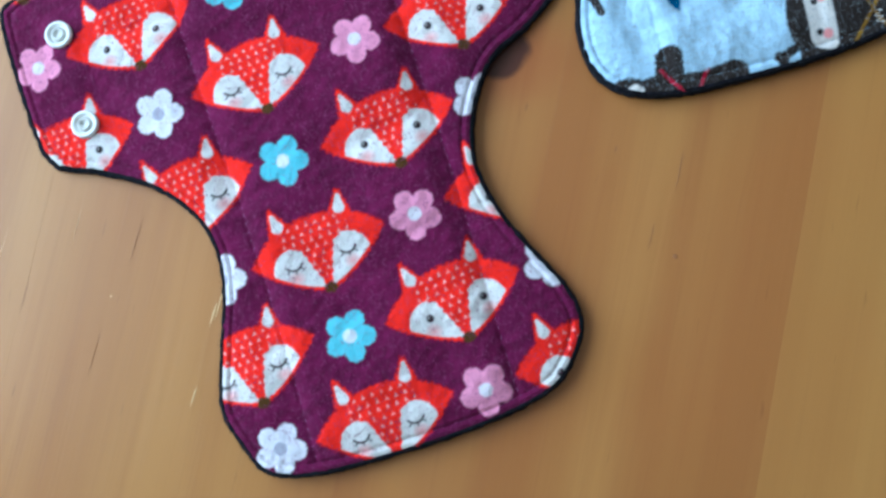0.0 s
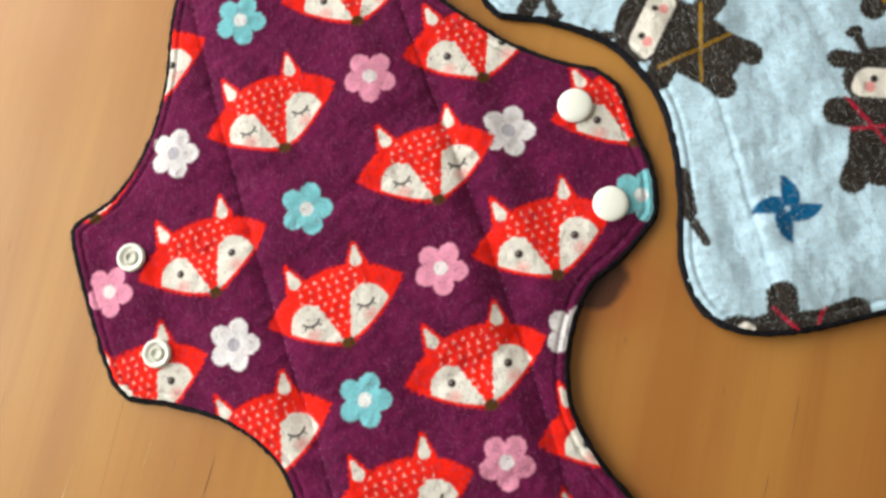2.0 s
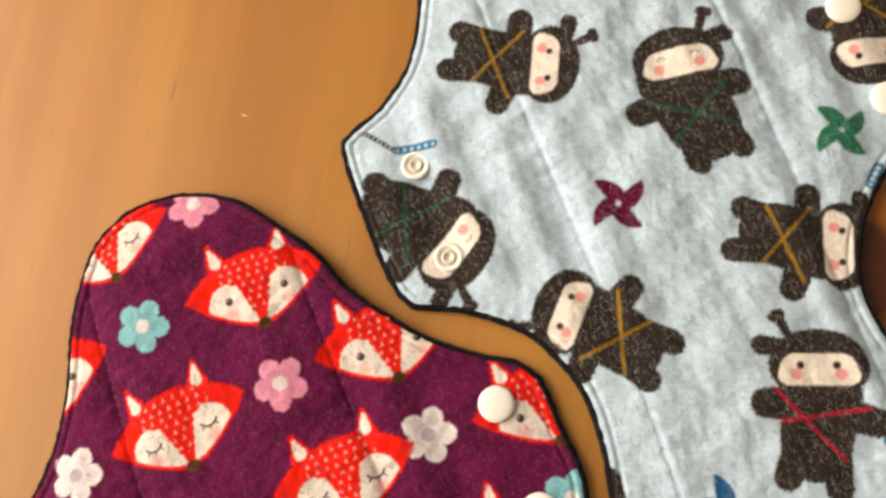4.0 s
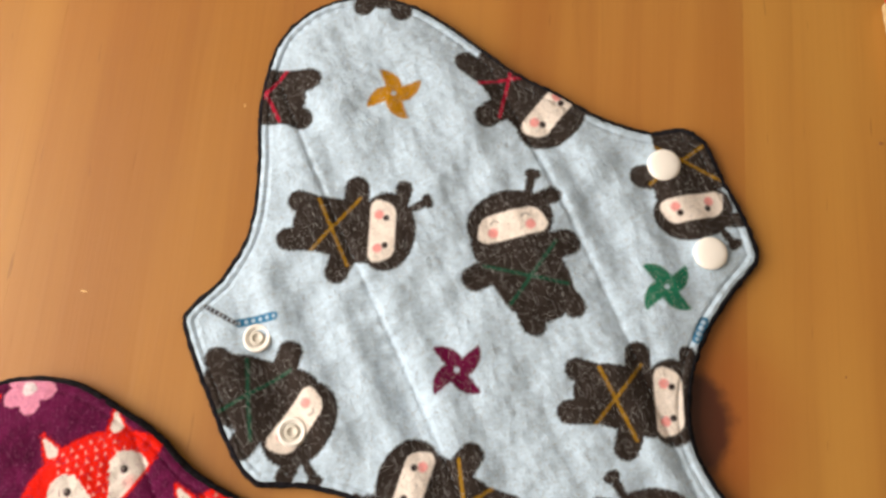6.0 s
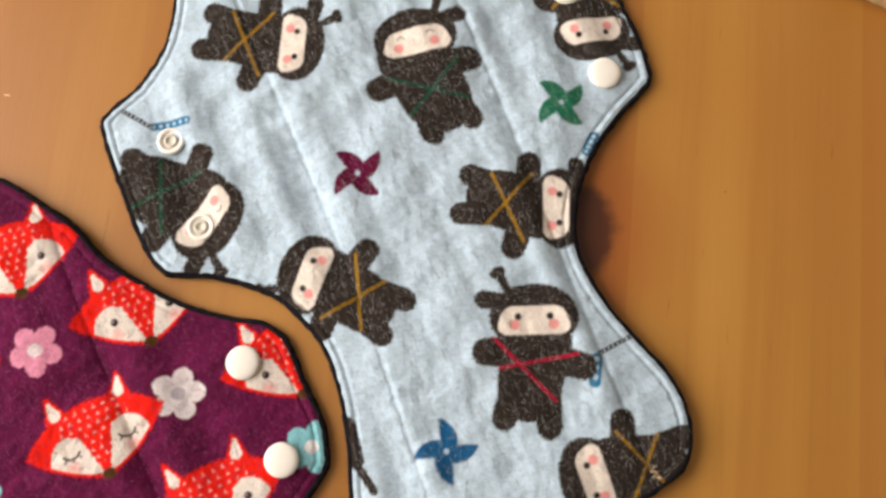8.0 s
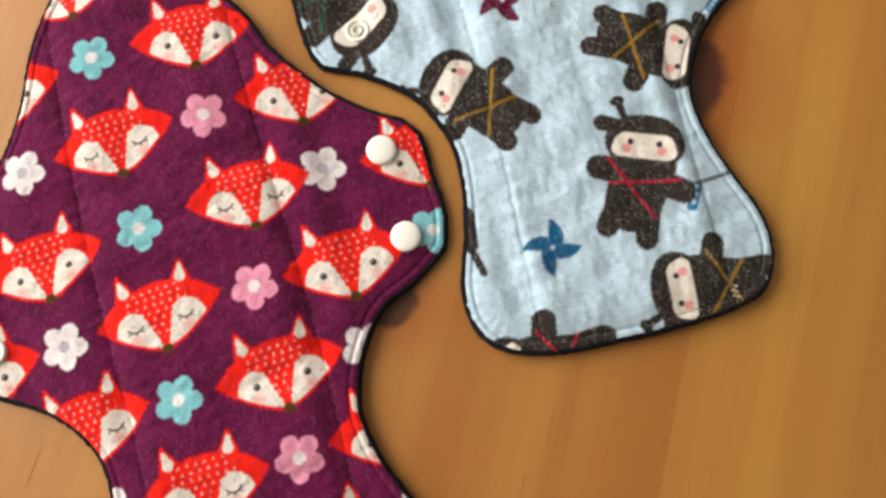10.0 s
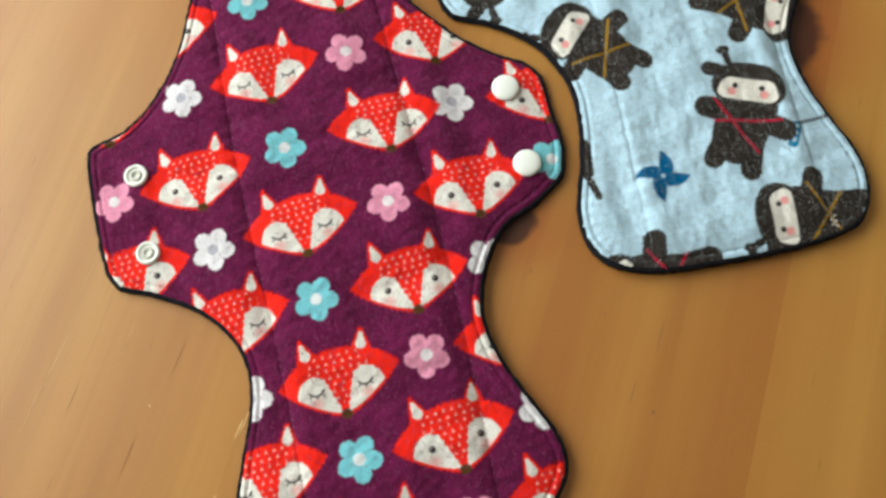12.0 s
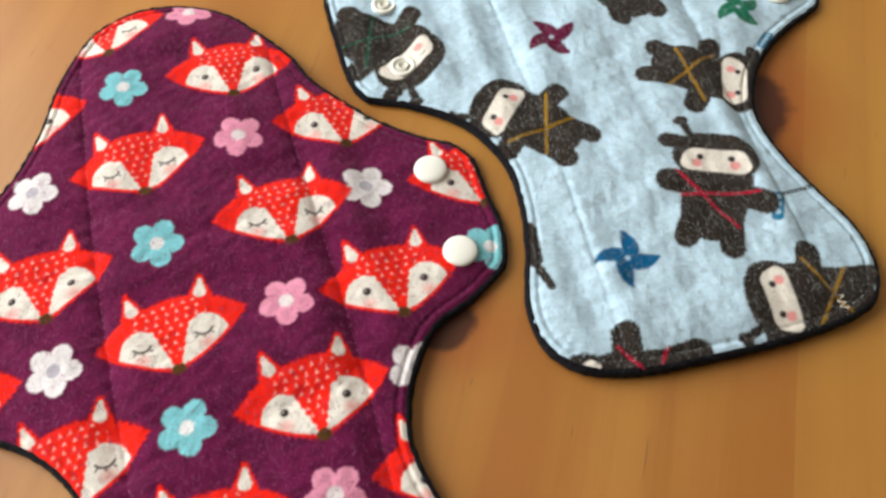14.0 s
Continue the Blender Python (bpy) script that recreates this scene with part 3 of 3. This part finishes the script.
# ---- a pad ----
def grid_cloth(name, inset, cell, seed, painter, material, parent, edge_seam, label):
    """The top fabric: a fine net cut to the pad's outline and draped over its core."""
    lo, hi = EDGE.min(0) - 3, EDGE.max(0) + 3
    nx, ny = (np.ceil((hi - lo) / cell).astype(int) + 1).tolist()
    gx, gy = lo[0] + cell * np.arange(nx), lo[1] + cell * np.arange(ny)
    X, Y = np.meshgrid(gx, gy)
    # distance on a coarse net first, exactly near the edge
    cs = 1.6
    cnx, cny = (np.ceil((hi - lo) / cs).astype(int) + 2).tolist()
    cX, cY = np.meshgrid(lo[0] + cs * np.arange(cnx), lo[1] + cs * np.arange(cny))
    cd, _, ca = depth_in(np.stack([cX.ravel(), cY.ravel()], 1))
    cd, ca = cd.reshape(cny, cnx), ca.reshape(cny, cnx)
    fx, fy = (X - lo[0]) / cs, (Y - lo[1]) / cs
    ix, iy = fx.astype(int), fy.astype(int)
    fx, fy = fx - ix, fy - iy
    D = (cd[iy, ix] * (1 - fx) + cd[iy, ix + 1] * fx) * (1 - fy) + (cd[iy + 1, ix] * (1 - fx) + cd[iy + 1, ix + 1] * fx) * fy
    A = ca[iy, ix]
    close = np.abs(D - inset) < 8.0
    P = np.stack([X[close], Y[close]], 1)
    d, way, al = depth_in(P)
    D[close], A[close] = d, al
    snap_band = (d < inset) & (d > inset - cell * 1.25)
    P[snap_band] -= way[snap_band] * (inset - d[snap_band])[:, None]
    X[close], Y[close] = P[:, 0], P[:, 1]
    dd = D[close]
    dd[snap_band] = inset
    D[close] = dd
    ok = D >= inset - 1e-6
    cellok = ok[:-1, :-1] & ok[1:, :-1] & ok[:-1, 1:] & ok[1:, 1:]
    used = np.zeros_like(ok)
    for sl in ((slice(None, -1), slice(None, -1)), (slice(1, None), slice(None, -1)), (slice(None, -1), slice(1, None)), (slice(1, None), slice(1, None))):
        used[sl] |= cellok
    index = -np.ones(ok.shape, int)
    index[used] = np.arange(used.sum())
    x, y, dv, av = X[used], Y[used], D[used], A[used]
    z = height(x, y, dv, av, seed, edge_seam)
    co = np.stack([x, y, z], 1) * 0.001
    q = np.stack([index[:-1, :-1][cellok], index[:-1, 1:][cellok], index[1:, 1:][cellok], index[1:, :-1][cellok]], 1)
    me = bpy.data.meshes.new(name)
    me.vertices.add(len(co))
    me.vertices.foreach_set("co", co.ravel())
    me.loops.add(q.size)
    me.loops.foreach_set("vertex_index", q.ravel().astype(np.int32))
    me.polygons.add(len(q))
    me.polygons.foreach_set("loop_start", np.arange(0, q.size, 4, dtype=np.int32))
    me.update(calc_edges=True)
    me.polygons.foreach_set("use_smooth", np.ones(len(q), bool))
    layer = me.color_attributes.new("print", "FLOAT_COLOR", "POINT")
    layer.data.foreach_set("color", np.c_[np.clip(painter(x, y), 0, 1), np.ones(len(x))].ravel().astype(np.float32))
    me.materials.append(material)
    ob = new(name, me)
    ob.parent = parent
    return tagged(ob, label)


def top_at(x, y, seed, edge_seam=4.3):
    """Height of the fabric at places, in metres."""
    p = np.atleast_2d(np.stack([np.atleast_1d(x), np.atleast_1d(y)], 1)).astype(float)
    d, _, al = depth_in(p)
    return height(p[:, 0], p[:, 1], d, al, seed, edge_seam) * 0.001


def backing(parent, material, seed, name, label, flare=0.0):
    """The under layer, which rolls out round the edge of the top fabric."""
    g = np.random.RandomState(seed)
    n = len(EDGE)
    loops = []
    for off, z in ((-5.0, 0.25), (-1.2, 0.0), (-0.25, 0.35), (0.15, 1.0), (0.25, 1.7), (0.0, 2.35), (-0.6, 2.85), (-1.4, 2.95), (-2.4, 2.55)):
        jit = np.convolve(g.normal(0, 1, n + 6), np.ones(3) / 3, "same")[3:-3] * (0.26 if z > 0.3 else 0.0)
        p = EDGE + OUT * (off + flare + jit)[:, None]
        zz = np.maximum(z * (1 + edge_lift(EDGE[:, 0]) / 3.0 if z > 0.3 else 1.0) + (jit * 0.8 if z > 0.3 else 0), 0.0)
        loops.append(np.c_[p, np.broadcast_to(zz, n)] * 0.001)
    verts = np.vstack(loops)
    faces = []
    for k in range(len(loops) - 1):
        for i in range(n):
            j = (i + 1) % n
            faces.append((k * n + i, (k + 1) * n + i, (k + 1) * n + j, k * n + j))
    faces.append(tuple(range(n)))
    me = bpy.data.meshes.new(name)
    me.from_pydata(verts.tolist(), [], faces)
    me.polygons.foreach_set("use_smooth", [True] * len(faces))
    me.materials.append(material)
    ob = new(name, me)
    ob.parent = parent
    return tagged(ob, label)


def fuzz(parent, material, seed, count):
    """Loose fibre ends round the fleece edge."""
    g = np.random.RandomState(seed)
    verts, faces = [], []
    for _ in range(count):
        i = g.randint(len(EDGE))
        b = EDGE[i] + OUT[i] * g.uniform(-0.9, 0.2)
        tan = np.array([-OUT[i][1], OUT[i][0]])
        way = OUT[i] * g.uniform(0.1, 0.9) + tan * g.uniform(-1, 1)
        l, w = g.uniform(0.5, 1.3), 0.05
        z = g.uniform(0.5, 2.9) * (1 + float(edge_lift(EDGE[i][0])) / 3.0)
        tip = b + way * l
        k = len(verts)
        verts += [(b[0] + tan[0] * w, b[1] + tan[1] * w, z), (b[0] - tan[0] * w, b[1] - tan[1] * w, z), (b[0], b[1], z + 0.1), (tip[0], tip[1], max(0.1, z + g.uniform(-0.5, 0.6)))]
        faces += [(k, k + 1, k + 3), (k + 1, k + 2, k + 3), (k + 2, k, k + 3)]
    me = bpy.data.meshes.new("fleece_fuzz")
    me.from_pydata((np.array(verts) * 0.001).tolist(), [], faces)
    me.materials.append(material)
    ob = new("fleece_fuzz", me)
    ob.parent = parent
    return tagged(ob, kind="stuff")


def nap(parent, material, seed, count):
    """Loose pale fibres that lie over the brushed face of the cloth."""
    g = np.random.RandomState(seed + 50)
    lo, hi = EDGE.min(0), EDGE.max(0)
    p = lo + (hi - lo) * g.rand(count, 2)
    d, _, al = depth_in(p)
    p, d, al = p[d > 2.0], d[d > 2.0], al[d > 2.0]
    n = len(p)
    a, l, bow = g.uniform(0, math.pi, n), g.uniform(0.9, 2.3, n), g.uniform(-0.25, 0.25, n)
    way = np.stack([np.cos(a), np.sin(a)], 1)
    side = np.stack([-way[:, 1], way[:, 0]], 1)
    z = height(p[:, 0], p[:, 1], d, al, seed)[:, None] + 0.06
    rise = g.uniform(0.05, 0.35, n)[:, None]
    w = 0.04
    tail, mid, tip = p - way * l[:, None] / 2, p + side * (bow * l)[:, None], p + way * l[:, None] / 2
    verts = np.stack([np.c_[tail + side * w, z - 0.05], np.c_[tail - side * w, z - 0.05], np.c_[mid + side * w, z + rise * 0.6], np.c_[mid - side * w, z + rise * 0.6], np.c_[tip, z + rise * 0.4]], 1)
    k = 5 * np.arange(n)[:, None]
    faces = (k + np.array([0, 1, 3])).tolist() + (k + np.array([0, 3, 2])).tolist() + (k + np.array([2, 3, 4])).tolist()
    me = bpy.data.meshes.new("nap")
    me.from_pydata((verts.reshape(-1, 3) * 0.001).tolist(), [], faces)
    me.materials.append(material)
    ob = new("nap", me)
    ob.parent = parent
    return tagged(ob, "loose pale fibres on the brushed cloth", kind="stuff")


def stitches(name, path, seed, material, parent, edge_seam, stitch=2.2, gap=0.9, wide=0.15):
    """A row of sewn stitches along a path on the fabric."""
    seg = np.linalg.norm(np.diff(path, axis=0), axis=1)
    cum = np.r_[0, np.cumsum(seg)]
    starts = np.arange(0, cum[-1] - stitch, stitch + gap)
    at = lambda q: np.stack([np.interp(q, cum, path[:, 0]), np.interp(q, cum, path[:, 1])], 1)
    fr = np.array([0.0, 0.3, 0.7, 1.0])
    pts = np.vstack([at(starts + f * stitch) for f in fr])
    z = top_at(pts[:, 0], pts[:, 1], seed, edge_seam) * 1000
    m = len(starts)
    verts, faces = [], []
    for i in range(m):
        rows = []
        for k in range(4):
            p, zz = pts[k * m + i], z[k * m + i] + (-0.12 if k in (0, 3) else -0.03)
            nxt = pts[min(k + 1, 3) * m + i] - pts[max(k - 1, 0) * m + i]
            nrm = np.array([-nxt[1], nxt[0]]) / (np.linalg.norm(nxt) + 1e-9)
            ww = wide * (0.55 if k in (0, 3) else 1.0)
            b = len(verts)
            verts += [(p[0] + nrm[0] * ww, p[1] + nrm[1] * ww, zz - 0.10), (p[0], p[1], zz + 0.10), (p[0] - nrm[0] * ww, p[1] - nrm[1] * ww, zz - 0.10)]
            rows.append(b)
        for a, b in zip(rows, rows[1:]):
            faces += [(a, b, b + 1, a + 1), (a + 1, b + 1, b + 2, a + 2)]
    me = bpy.data.meshes.new(name)
    me.from_pydata((np.array(verts) * 0.001).tolist(), [], faces)
    me.polygons.foreach_set("use_smooth", [True] * len(faces))
    me.materials.append(material)
    ob = new(name, me)
    ob.parent = parent
    return ob


def snap_cap(parent, x, y, seed):
    z = float(top_at([x], [y], seed)[0]) - 0.0004
    bm = lathe(bmesh.new(), [(0.0058, 0.0), (0.0060, 0.0006), (0.0059, 0.0012), (0.0053, 0.0017), (0.0042, 0.0020), (0.0022, 0.0022), (0.0, 0.00225)], (x / 1000, y / 1000, z))
    return smooth(part("snap_cap", bm, SNAP, parent, "white domed plastic snap cap"))


def snap_socket(parent, x, y, seed):
    z = float(top_at([x], [y], seed)[0]) - 0.0004
    bm = lathe(bmesh.new(), [(0.0049, 0.0), (0.0051, 0.0007), (0.0049, 0.0015), (0.0044, 0.0018), (0.0038, 0.0017), (0.0034, 0.0012), (0.0030, 0.0009)], (x / 1000, y / 1000, z))
    ob = smooth(part("snap_socket", bm, SNAP, parent, "white plastic ring snap socket"))
    bm = lathe(bmesh.new(), [(0.0031, 0.0009), (0.0026, 0.0007), (0.0024, 0.0013), (0.0021, 0.0018), (0.0016, 0.0018), (0.0013, 0.0012), (0.0, 0.0010)], (x / 1000, y / 1000, z))
    smooth(part("socket_hollow", bm, SOCKET_HOLLOW, ob, "pale inner ring of the socket"))
    return ob


def loose_thread(parent, seed, x, y):
    """A white end of sewing thread that curls on the cloth."""
    bm = bmesh.new()
    path = [(x + 1.3 * math.sin(1.3 * k), y - 0.42 * k, 0.25 + 0.22 * math.sin(0.9 * k + 0.5)) for k in range(13)]
    base = top_at([p[0] for p in path], [p[1] for p in path], seed) * 1000
    rings = []
    for (px, py, pz), z in zip(path, base):
        rings.append([bm.verts.new(((px + 0.17 * math.cos(a)) / 1000, (py + 0.08 * math.sin(a)) / 1000, (z + pz + 0.15 * math.sin(a)) / 1000)) for a in (math.tau * i / 6 for i in range(6))])
    for a, b in zip(rings, rings[1:]):
        for i in range(6):
            bm.faces.new((a[i], a[(i + 1) % 6], b[(i + 1) % 6], b[i]))
    return smooth(part("loose_thread", bm, SNAP, parent, "white loose thread end"))


def cloth_pad(at, turn, seed, painter, fabric, under, thread, seam_thread, cell, label, span, shift, snaps=True, edge_seam=4.3, inset=0.9, flare=0.0, loft=0.0, fibres=None):
    global LOFT
    LOFT = loft
    lay_out(shift)
    pad = tagged(new("cloth_pad"), label, "cloth pad", "winged cloth pads on the table")
    pad.matrix_world = pose(*at, 0, 0, turn)
    grid_cloth("top_fabric", inset, cell, seed, painter, fabric, pad, edge_seam, "")
    backing(pad, under, seed, "backing", "dark fleece backing layer" if under is FLEECE else "cream cotton backing layer", flare)
    if under is FLEECE:
        fuzz(pad, under, seed, 9000)
        nap(pad, fibres, seed, 20000)
    ring = EDGE - OUT * edge_seam
    stitches("topstitching", np.vstack([ring, ring[:1]]), seed, thread, pad, edge_seam)
    y = np.linspace(-156, 124, 180)
    for s in CORE:
        path = np.stack([s + 1.6 * np.sin(y / 41.0 + seed + s), y], 1)
        d, _, _ = depth_in(path)
        stitches("core_seam", path[d > edge_seam], seed, seam_thread, pad, edge_seam)
    if snaps:
        for sy in (18.0, -18.0):
            snap_cap(pad, span / 2, sy, seed)
            snap_socket(pad, -span / 2, sy * 0.97, seed)
    return pad


# ---- the table ----
def table():
    top = tagged(new("table"), "varnished honey-brown wooden table of glued boards", "table")
    rot = pose(0, 0, 0, 0, 0, -GRAIN)
    joint = 0.1425  # where one joint crosses, measured across the boards
    widths = [0.0825, 0.086, 0.078, 0.090, 0.084, 0.090]
    rights, lefts = [joint], [joint]
    for k in range(8):
        rights.append(rights[-1] + widths[k % 6])
        lefts.append(lefts[-1] - widths[(k + 3) % 6])
    edges = sorted(set(lefts + rights))
    g = random.Random(4)
    # how yellow and how red each board is, outwards from the joint
    east, west = ((0.24, 0.0), (0.10, 0.10), (0.18, 0.05), (0.08, 0.08)), ((0.0, 0.12), (0.04, 0.11), (0.07, 0.10), (0.10, 0.07))
    for a, b in zip(edges, edges[1:]):
        bm = bmesh.new()
        box(bm, a, b, -0.62, 0.78, -0.028, -g.uniform(0.0, 0.00003), rot, 0.00005)
        k = int(round((a - joint) / 0.084)) if a > joint - 0.01 else int(round((joint - b) / 0.084))
        yellow, red = (east if a > joint - 0.01 else west)[k % 4]
        part("board", bm, WOOD, top).color = (1.0, 1.0 - red, 1.0, yellow)
    c = (edges[0] + edges[-1]) / 2
    w = (edges[-1] - edges[0]) / 2
    for sx in (-1, 1):
        for y in (-0.55, 0.71):
            bm = bmesh.new()
            x = c + sx * (w - 0.07)
            box(bm, x - 0.032, x + 0.032, y - 0.032, y + 0.032, -0.75, -0.028, rot, 0.004)
            part("leg", bm, WOOD, top)
    for y in (-0.55, 0.71):
        bm = bmesh.new()
        box(bm, c - w + 0.102, c + w - 0.102, y - 0.011, y + 0.011, -0.118, -0.028, rot, 0.002)
        part("apron", bm, WOOD, top)
    # little gouges, long scratches and dark pores in the varnish: x, y, length, width, turn
    pale = ((-0.0755, -0.114, 0.0090, 0.0007, -16), (-0.0735, -0.1105, 0.0125, 0.0005, -15), (-0.0815, -0.143, 0.0085, 0.0006, -17), (-0.158, -0.103, 0.044, 0.00028, -16),
            (-0.127, -0.083, 0.016, 0.00022, -13), (-0.066, 0.148, 0.0030, 0.0008, 70), (-0.004, 0.213, 0.0012, 0.0007, 0), (-0.113, -0.108, 0.0012, 0.0006, 0))
    dark = ((-0.189, 0.099, 0.032, 0.0005, -11), (0.035, -0.040, 0.0034, 0.0005, -16), (0.066, -0.0555, 0.0030, 0.0004, -14), (0.088, -0.063, 0.016, 0.00035, -12), (0.078, -0.086, 0.011, 0.0003, -14),
            (-0.1045, -0.0875, 0.020, 0.0003, -15), (-0.145, -0.108, 0.014, 0.0003, -13), (-0.118, -0.128, 0.018, 0.00028, -14))
    for mat, name, label, rows in ((SCRATCH, "scratch", "pale scratch in the varnish", pale), (SPECK, "pore", "dark pore along the grain", dark)):
        for x, y, l, w2, turn in rows:
            bm = bmesh.new()
            m = pose(x, y, 0.00004, 0, 0, turn)
            pts = [(0, -l / 2), (w2 / 2, -l / 6), (w2 * 0.4, l / 4), (0, l / 2), (-w2 / 2, l / 5), (-w2 * 0.3, -l / 4)]
            lo = [bm.verts.new(m @ Vector((px, py, 0))) for px, py in pts]
            bm.faces.new(lo)
            mid = bm.verts.new(m @ Vector((0, 0, 0.00012)))
            for i in range(6):
                bm.faces.new((lo[i], lo[(i + 1) % 6], mid))
            part(name, bm, mat, top, label)
    for x, y, r in ((0.229, 0.1675, 0.0008), (0.086, -0.093, 0.0009), (0.196, 0.085, 0.0004)):
        part("speck", lathe(bmesh.new(), [(r, 0.0), (r * 0.8, 0.0001), (0.0, 0.00015)], (x, y, 0.00002), 10), SPECK, top, "dark speck in the wood")
    return top


table()

cloth_pad((-0.0523, -0.0038, 0.0), 18.68, 3, plum_print, FLANNEL_PURPLE, FLEECE, THREAD_PLUM, THREAD_PALE, 0.36,
          "plum flannel cloth pad printed with red masks and flowers", 162.3, PLUM_SHIFT, fibres=FIBRE_MAUVE)
blue_pad = cloth_pad((0.0766, 0.1280, 0.0), 16.32, 8, blue_print, FLANNEL_BLUE, FLEECE, THREAD_BLUE, THREAD_BLUE, 0.36,
          "pale blue flannel cloth pad with dark hooded print", 157.6, BLUE_SHIFT, fibres=FIBRE_PALE)
loose_thread(blue_pad, 8, 36.5, -152.8)
cloth_pad((0.3410, 0.1869, 0.0), -0.7, 14, cream_print, COTTON_CREAM, COTTON_PLAIN, THREAD_BROWN, THREAD_BROWN, 0.6,
          "cream cotton cloth pad printed with red blooms", 160.0, {}, False, 9.0, 0.2, -2.3, 6.0)


# ---- the unseen room, added to close the place and bounce daylight ----
def room():
    x0, x1, y0, y1, z0, z1 = -1.0, 2.2, -1.8, 2.4, -0.75, 1.75
    t = 0.12

    def slab(name, label, mat, *dims):
        ob = part(name, box(bmesh.new(), *dims), mat)
        return tagged(ob, label, name.split("_")[0], kind="structure")

    slab("floor", "brown timber floor", FLOORING, x0 - t, x1 + t, y0 - t, y1 + t, z0 - 0.1, z0)
    slab("ceiling", "plain white painted ceiling", CEILING, x0 - t, x1 + t, y0 - t, y1 + t, z1, z1 + 0.1)
    slab("wall_east", "plain off-white painted wall", PLASTER, x1, x1 + t, y0, y1, z0, z1)
    slab("wall_south", "plain off-white painted wall", PLASTER, x0 - t, x1 + t, y0 - t, y0, z0, z1)

    def wall_with_opening(name, m, length, a, b, low, high):
        bm = bmesh.new()
        for d in ((0, a, z0, z1), (b, length, z0, z1), (a, b, z0, low), (a, b, high, z1)):
            box(bm, d[0], d[1], 0, t, d[2], d[3], m)
        tagged(part(name, bm, PLASTER), "off-white painted wall with a window opening", "wall", kind="structure")

    def window(name, m, a, b, low, high):
        w = tagged(new(name), "unseen white framed window round a daylight lamp", "window", kind="structure")
        for nm, d in (("window_frame", (a, a + 0.05, low, high)), ("window_frame", (b - 0.05, b, low, high)), ("window_frame", (a + 0.05, b - 0.05, low, low + 0.05)), ("window_frame", (a + 0.05, b - 0.05, high - 0.05, high))):
            part(nm, box(bmesh.new(), d[0] + 0.002, d[1] - 0.002, t * 0.7, t * 0.9, d[2] + 0.002, d[3] - 0.002, m, 0.004), FRAME, w)
        part("window_sill", box(bmesh.new(), a - 0.04, b + 0.04, -0.05, -0.002, low - 0.03, low, m, 0.004), FRAME, w)

    # north opening and window are unseen, added round the fill lamp
    north = pose(x0 - t, y1, 0)
    wall_with_opening("wall_north", north, x1 - x0 + 2 * t, 0.60, 2.00, 0.15, 1.42)
    window("added_window_north", north, 0.60, 2.00, 0.15, 1.42)
    west = pose(x0, y0, 0, 0, 0, 90)
    wall_with_opening("wall_west", west, y1 - y0, 1.42, 2.82, 0.08, 1.40)
    window("window_2", west, 1.42, 2.82, 0.08, 1.40)


room()
